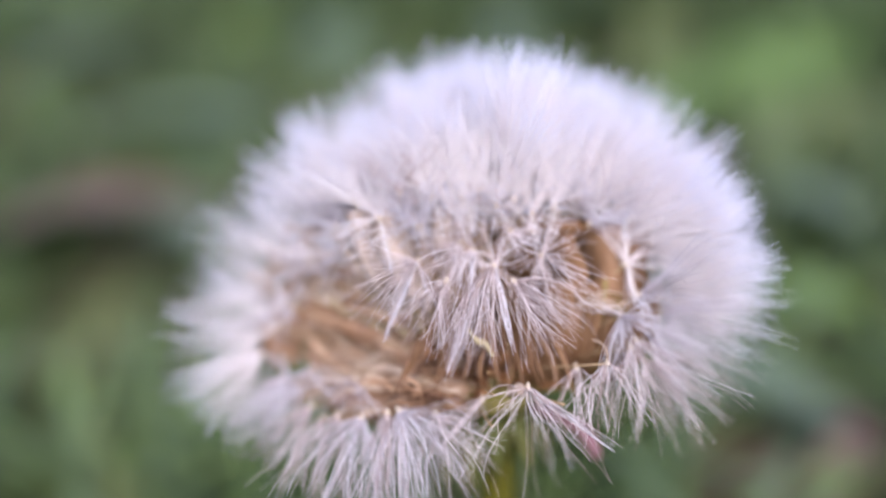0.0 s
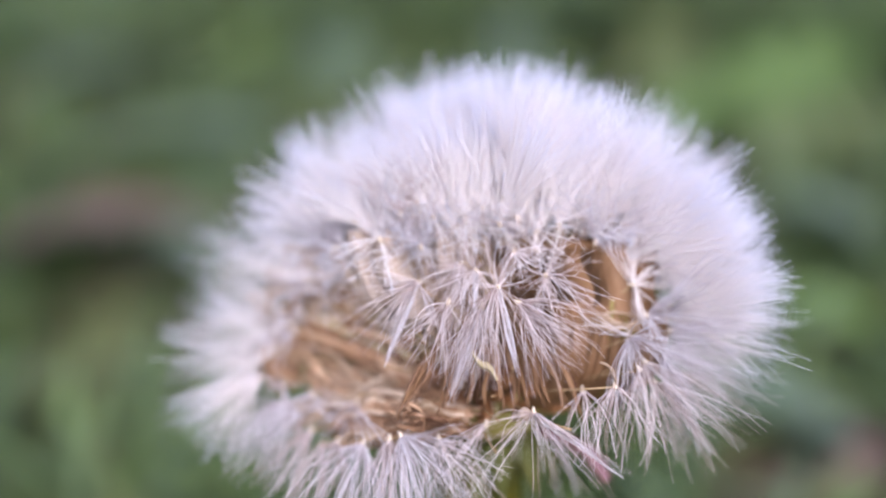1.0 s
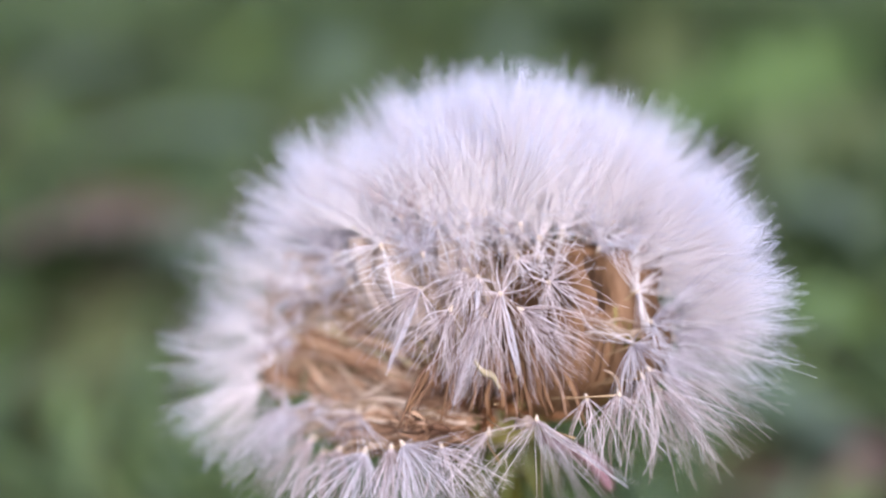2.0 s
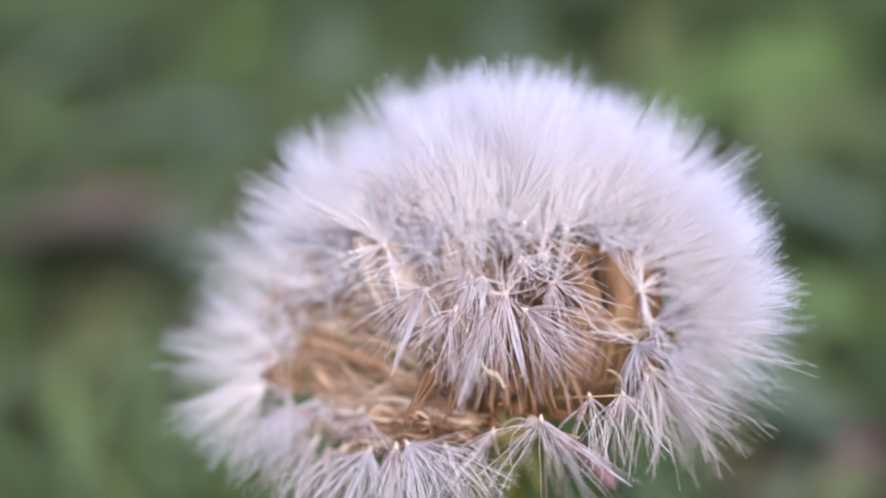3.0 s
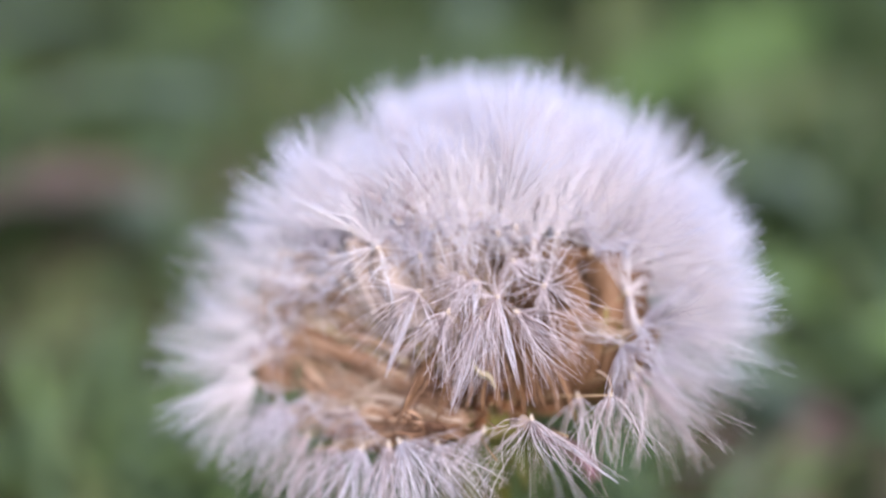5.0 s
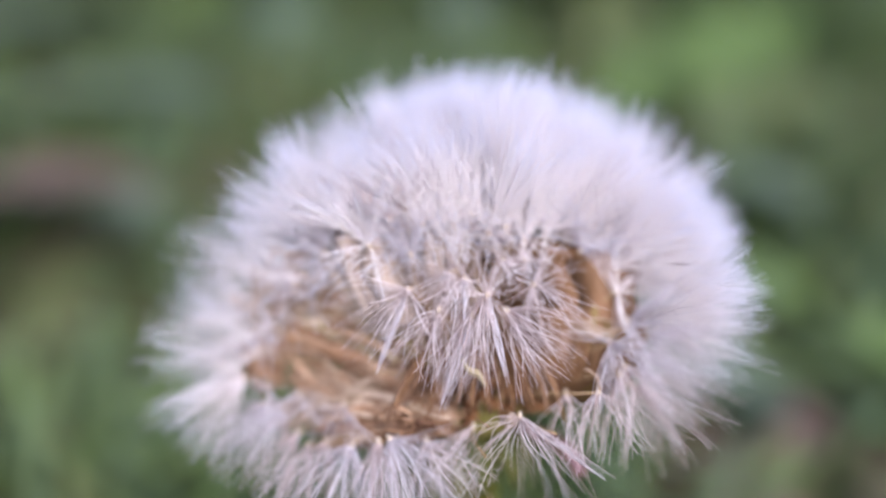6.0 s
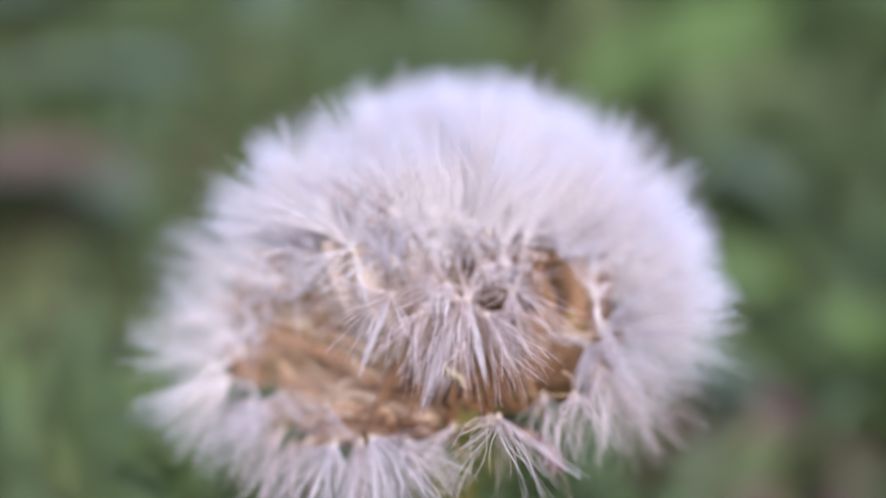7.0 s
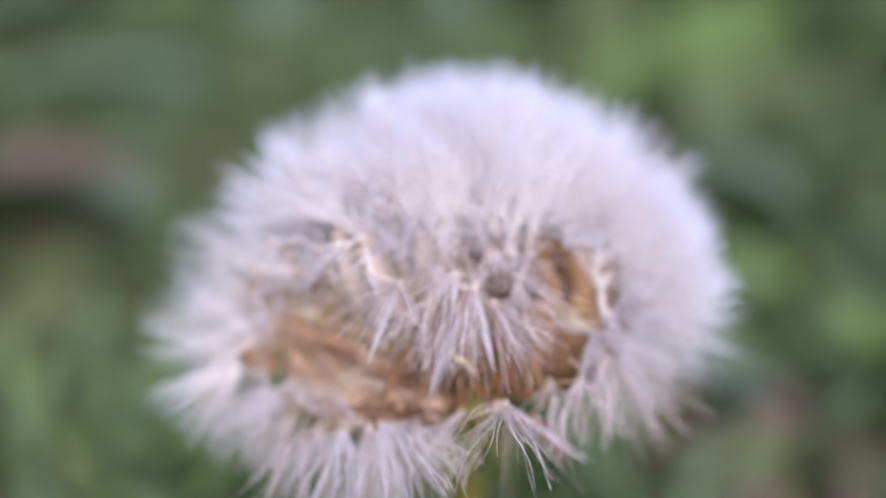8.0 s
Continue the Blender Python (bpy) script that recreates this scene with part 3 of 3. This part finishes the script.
    for _ in range(44):
        z = U(1, 11)
        ribbon(((U(4, 6), U(-3, -1), z * 0.7), (7.4, -3.6, z * 0.9), (U(8.4, 12.0) - max(0, z - 9) * 0.5, U(-5.2, -3.4), z + U(-0.5, 1.2))), U(0.2, 0.5), FLANK)
    for _ in range(9):  # dry hairs that cross the flank from its far edge
        z = U(4.4, 6.6)
        ribbon(((9.4, -6.6, z), (7.6, -7.0, z + U(-0.2, 0.5)), (U(5.2, 6.4), -7.2, z + U(0.2, 1.0))), U(0.05, 0.09), CHAFF, 0.12, 0.05)
    for k in range(26):  # the foot of the flank, with a few olive inner bracts at its edge
        x = 4.2 + 4.6 * k / 25
        ribbon(((x * 0.6, -3.2, -0.5), (x * 0.9, -5.3, 1.8), (x, -6.2, 4.2), (x + 0.1, -6.3, 6.2 + U(-0.6, 0.8))), U(0.4, 0.7), OLIVE if k in (18, 22, 24) else FLANK, 0.08, ends=0.5)
    # tangled strands deep in the hollow
    for _ in range(52):
        z = U(-1.5, 6)
        ribbon(((U(-5, -1), U(-3.0, 0), z * 0.7 - 0.5 + U(-1, 1)), (U(-9, -5), U(-2.5, 0.5), z * 0.85 + U(-1.5, 1.5)), (U(-15, -9), U(-2.0, 1.5), z + U(-2.5, 1.0))), U(0.08, 0.25), WITHERED if rng.random() < 0.6 else CHAFF, 0.6)
    # a russet mass that swirls through the hollow and hooks over
    sheaf(54, ((-3.4, -4.2, 0.0), (-6.8, -2.8, 2.7), (-10.6, -1.8, 4.0), (-13.8, -1.0, 3.8), (-15.6, -0.8, 2.6), (-14.4, -1.2, 1.2)), 0.45, (0.1, 0.36), (RUSSET,), 0.3)
    sheaf(26, ((-4.8, -4.4, -0.4), (-8.0, -3.8, 0.8), (-11.0, -2.8, 1.4), (-13.2, -2.2, 2.4)), 0.5, (0.06, 0.22), (WITHERED, RUSSET, CHAFF), 0.45)
    sheaf(30, ((-5.0, -4.6, 3.6), (-8.2, -2.6, 5.0), (-11.4, -1.4, 5.6), (-13.6, -0.8, 6.6)), 0.55, (0.08, 0.34), (CHAFF, STRAW, RUSSET), 0.3)
    sheaf(20, ((-7.4, -2.6, 5.8), (-10.6, -1.8, 6.6), (-13.4, -1.2, 6.4), (-15.0, -1.2, 4.6)), 0.8, (0.05, 0.2), (WITHERED, CHAFF, RUSSET), 0.5)
    sheaf(20, ((-8.4, -3.0, 9.8), (-11.2, -2.4, 9.9), (-13.4, -1.8, 8.4), (-14.8, -1.6, 6.0)), 0.8, (0.05, 0.18), (WITHERED, CHAFF, CHAFF), 0.5)
    sheaf(40, ((-2.6, -5.8, -0.4), (-5.6, -5.2, -0.2), (-8.6, -4.4, -0.6), (-10.6, -3.6, -1.6)), 0.45, (0.08, 0.32), (RUSSET, RUSSET, WITHERED, CHAFF), 0.35)
    sheaf(26, ((-6.6, -4.6, 0.8), (-10.0, -3.8, 0.2), (-12.6, -3.0, -0.4), (-13.8, -2.6, -1.6)), 0.6, (0.06, 0.18), (CHAFF,), 0.4)
    sheaf(34, ((-1.6, -6.0, -1.0), (-4.6, -5.6, -1.3), (-7.6, -5.0, -1.7), (-10.0, -4.2, -2.4)), 0.4, (0.06, 0.22), (RUSSET, WITHERED, WITHERED, CHAFF), 0.4)
    # broad pale scales that stand beside the cluster
    for k in range(7):
        x = -1.1 + 0.34 * k
        ribbon(((-7.9 + x, U(-5.9, -5.5), 11.4 + U(-0.4, 0.3)), (-7.3 + x, U(-6.1, -5.7), 9.0), (-6.2 + x * 0.8, U(-6.1, -5.7), 6.9), (-5.3 + x * 0.6, -5.8, 5.6 + U(-0.4, 0.4))), U(0.8, 1.1), SCALE, 0.03, 0.08, 0.6, 0.1)
    for k in range(4):
        x = -3.4 + 0.45 * k
        ribbon(((x, -5.9, 12.0), (x + 0.1, -6.2, 10.4), (x + 0.3, -6.0, 8.8)), U(0.5, 0.7), SCALE, 0.04, 0.08, 0.6, 0.1)
    for _ in range(80):  # pale shreds under the rim
        x = U(-11, 9.5)
        ribbon(((x * 0.5, U(-3.5, -1), U(2, 5)), (x * 0.8, U(-5, -3), U(7, 9)), (x, U(-5.5, -3), 11.8 - abs(x + 0.5) * 0.12 + U(-1, 1.2))), U(0.12, 0.35), CHAFF, 0.35)
    # brown florets that hang under the cluster
    for _ in range(26):
        x = U(-6.5, 5.5)
        ribbon(((x * 0.6, -6.2, U(3.4, 5)), (x * 0.85, U(-7.6, -6.8), 2.2), (x, U(-8.0, -7.0), U(-0.6, 0.8))), U(0.06, 0.2), rng.choice((WITHERED, FLANK)), 0.12)
    for _ in range(8):  # tight curls over the lower rim
        x, z = U(-6.4, -4.2), U(-0.9, 0.2)
        r = U(0.35, 0.7)
        ribbon(((x, -7.2, z), (x + r, -7.7, z + r * 0.7), (x + 2 * r, -7.3, z), (x + 1.2 * r, -6.9, z - r * 0.6), (x - r, -7.0, z - 0.2)), U(0.1, 0.2), rng.choice((WITHERED, RUSSET)), 0.15)
    ribbon(((-1.6, -8.5, 4.0), (-1.0, -8.6, 3.2), (-0.3, -8.6, 2.8), (0.0, -8.5, 2.2)), 0.22, STRAW, 0.06)
    ribbon(((6.4, -8.8, 3.2), (7.0, -9.3, 2.9), (7.25, -9.5, 2.0)), 0.12, CHAFF, 0.05, 0.1)
    ribbon(((1.0, -8.6, -0.2), (1.5, -9.2, 0.0), (2.1, -9.1, 0.1)), 0.5, SCALE, 0.05)
    bare = [seed_mesh("seed", ln, b) for ln, b in ((0.0055, 0.0003), (0.0075, -0.0005), (0.0048, 0.0))]
    for _ in range(44):
        d = Vector((U(-1, 1), U(-1, -0.15), U(-0.25, 0.9))).normalized()
        part("seed", rng.choice(bare), plant, m @ aim(d * R_CORE * 0.9, d + Vector((U(-0.2, 0.2), U(-0.2, 0.2), U(-0.2, 0.2)))))
    v, f = [], []
    strip(v, f, [Vector(p) * 0.001 for p in ((3.4, -1.0, -2.6), (5.4, -1.4, -3.2), (6.8, -1.8, -4.0), (7.6, -2.2, -4.9), (8.0, -2.6, -5.9))], [0.0004, 0.0004, 0.0005, 0.0006, 0.0003], (0.2, -1, 0.4), 0.00015, 0.2)
    part("bract", mesh("bract", v, f, PINK), plant, m, "pink-tinged bract tip bent outwards")


# ---- weeds in the lawn ----
def broad_leaf(x, y, turn, length, width, rise, mat, label, sway=0.15):
    """A pointed, folded leaf that springs from the ground at (x, y) in cm and arches over along turn (degrees)."""
    rng = random.Random(int(x * 100 + y * 10000))
    leaf = tagged(new("broad_leaf"), label, "leaf", "broad leaves in the lawn")
    leaf.location = (x * 0.01, y * 0.01, 0)
    leaf.rotation_euler = (0, 0, radians(turn))
    L, W, H = length * 0.01, width * 0.01, rise * 0.01
    v, f, rib = [], [], []
    n, c = 16, 4
    for i in range(n + 1):
        u = i / n
        w = W * 0.5 * (math.sin(min(1, u * 1.08) * 3.14) ** 0.7 * (0.75 + 0.4 * u) if 0 < u < 0.925 else 0.02) * (1 + 0.12 * math.sin(u * 23 + x))
        w = max(w, W * 0.03)
        cx, cz = L * u, -0.003 + H * math.sin(u * 2.3) * 1.1 + 0.003 * u
        cy = sway * L * u * u
        rib.append((cx, cy, cz - 0.0004))
        for k in range(-c, c + 1):
            q = k / c
            v.append((cx, cy + w * q, cz + abs(q) * w * 0.28 + 0.0012 * math.sin(u * 30 + k) * abs(q)))
    m = 2 * c + 1
    for i in range(n):
        for k in range(2 * c):
            a = i * m + k
            f.append((a, a + 1, a + 1 + m, a + m))
    top = len(v)
    v += [(p[0], p[1], p[2] - 0.0003) for p in v]
    f += [tuple(reversed([i + top for i in q])) for q in f]
    edge = [i * m for i in range(n + 1)] + [n * m + k for k in range(1, m)] + [i * m + m - 1 for i in range(n - 1, -1, -1)] + [k for k in range(m - 2, 0, -1)]
    for a, b in zip(edge, edge[1:] + edge[:1]):
        f.append((b, a, a + top, b + top))
    part("blade", mesh("blade", v, f, mat), leaf)
    v, f = [], []
    tube(v, f, rib, [0.0009 * (1 - 0.8 * i / n) for i in range(n + 1)], 6)
    part("midrib", mesh("midrib", v, f, mat), leaf)
    return leaf


ground()
def ring(g):
    a, r = g.uniform(0, math.tau), 0.22 + 2.8 * g.random() ** 2
    return r * math.cos(a), 0.13 + r * math.sin(a)


grass("near_grass", 6500, lambda g: (g.gauss(0, 0.13), 0.06 + abs(g.gauss(0, 0.17))), (0.014, 0.036), (0.001, 0.0026), "mixed green lawn grass blades, short and limp", 3)
grass("far_grass", 17000, lambda g: ring(g), (0.025, 0.06), (0.002, 0.005), "taller green lawn grass all round the dandelion", 4)
BLUE, FRESH, PLAIN, DARK, BROWN = "bluish green broad weed leaf arching over the grass", "fresh green broad weed leaf in the grass", "dull green weed leaf among grass blades", "dark olive weed leaf low in the lawn", "dry reddish brown fallen leaf on the grass"
broad_leaf(-12.3, 14.6, -3, 7.5, 2.2, 2, DEAD, BROWN)
broad_leaf(-13.9, 19.8, -2, 9, 1.4, 2, GLAUCOUS, BLUE)
broad_leaf(-3.5, 14.0, 165, 3.5, 1.1, 1.8, GLAUCOUS, BLUE)
broad_leaf(-15.9, 28.6, 20, 9, 2, 2, DULL, PLAIN)
broad_leaf(-3.2, 25.3, 100, 6, 2, 2, GLAUCOUS, BLUE)
broad_leaf(-16.9, 24.0, 25, 8, 1.8, 2, GLAUCOUS, BLUE)
broad_leaf(2.3, 27.5, 80, 6, 1.8, 2, GLAUCOUS, BLUE)
broad_leaf(11.8, 24.2, 60, 8, 3, 2, BRIGHT, FRESH)
broad_leaf(7.4, 26.5, 70, 8, 2.5, 2, DULL, PLAIN)
broad_leaf(9.4, 22.0, 65, 7, 2.4, 2.2, BRIGHT, FRESH)
broad_leaf(4.6, 20.0, 30, 5, 1.8, 2, BRIGHT, FRESH)
broad_leaf(8.3, 18.2, 60, 5, 1.6, 1.8, DULL, PLAIN)
broad_leaf(10.7, 14.5, 150, 4, 1.3, 1.8, GLAUCOUS, BLUE)
broad_leaf(9.1, 11.4, 165, 3.6, 1.5, 1.6, BRIGHT, FRESH)
broad_leaf(7.2, 9.4, 170, 3.4, 1.4, 1.5, GLAUCOUS, BLUE)
broad_leaf(5.0, 7.6, 30, 2.4, 0.9, 1.2, DEAD, BROWN)
broad_leaf(3.4, 7.3, -10, 2.6, 1.1, 0.8, DEAD, BROWN)
broad_leaf(6.7, 6.4, 60, 2.2, 1, 0.9, DEAD, BROWN)
broad_leaf(-15.4, 33.0, 60, 6, 1.8, 1.6, BRIGHT, FRESH)
broad_leaf(-20.4, 31.5, 10, 8.3, 3.4, 1.6, GLAUCOUS, BLUE)
broad_leaf(-10.2, 22.7, -25, 5.8, 1.8, 1.6, GLAUCOUS, BLUE)
broad_leaf(6.9, 22.2, 40, 9, 3.0, 1.6, BRIGHT, FRESH)
broad_leaf(17.0, 29.5, 70, 9, 2.6, 1.6, GLAUCOUS, BLUE)
broad_leaf(10.4, 21.1, 15, 4.6, 2.8, 1.4, DULL, PLAIN)
broad_leaf(-7.2, 15.1, -8, 2.8, 0.9, 1.4, GLAUCOUS, BLUE)
broad_leaf(-8.1, 10.5, 10, 3.0, 0.8, 1.2, DULL, PLAIN)
broad_leaf(-7.5, 9.6, -8, 3.0, 1.3, 0.9, MOSSY, DARK)
broad_leaf(-7.2, 8.0, 5, 2.3, 0.9, 0.8, MOSSY, DARK)
broad_leaf(-14.5, 31.0, 20, 7, 3.0, 1.6, GLAUCOUS, BLUE)
broad_leaf(-10.5, 29.0, 40, 7, 2.6, 1.6, BRIGHT, FRESH)
broad_leaf(10.2, 9.7, 160, 2.9, 1.7, 1.4, BRIGHT, FRESH)
broad_leaf(8.5, 12.0, 20, 3.2, 1.4, 1.4, GLAUCOUS, BLUE)
broad_leaf(5.0, 7.7, 20, 1.4, 0.7, 1.0, DULL, PLAIN)
broad_leaf(6.4, 7.6, -10, 1.6, 0.7, 0.8, DEAD, BROWN)
broad_leaf(3.9, 7.1, 10, 1.4, 0.5, 0.8, DEAD, BROWN)
broad_leaf(4.1, 21.4, 70, 6.3, 1.2, 1.6, MOSSY, DARK)
broad_leaf(-4.0, 20.9, 80, 3.6, 2.1, 1.6, MOSSY, DARK)
broad_leaf(3.7, 8.0, 5, 2.0, 0.7, 0.8, DEAD, BROWN)
broad_leaf(5.5, 8.7, -8, 1.9, 0.7, 0.8, DEAD, BROWN)
broad_leaf(5.2, 9.1, 10, 1.6, 0.8, 1.0, GLAUCOUS, BLUE)
broad_leaf(2.6, 8.2, 0, 1.5, 0.6, 0.8, DEAD, BROWN)
dandelion()
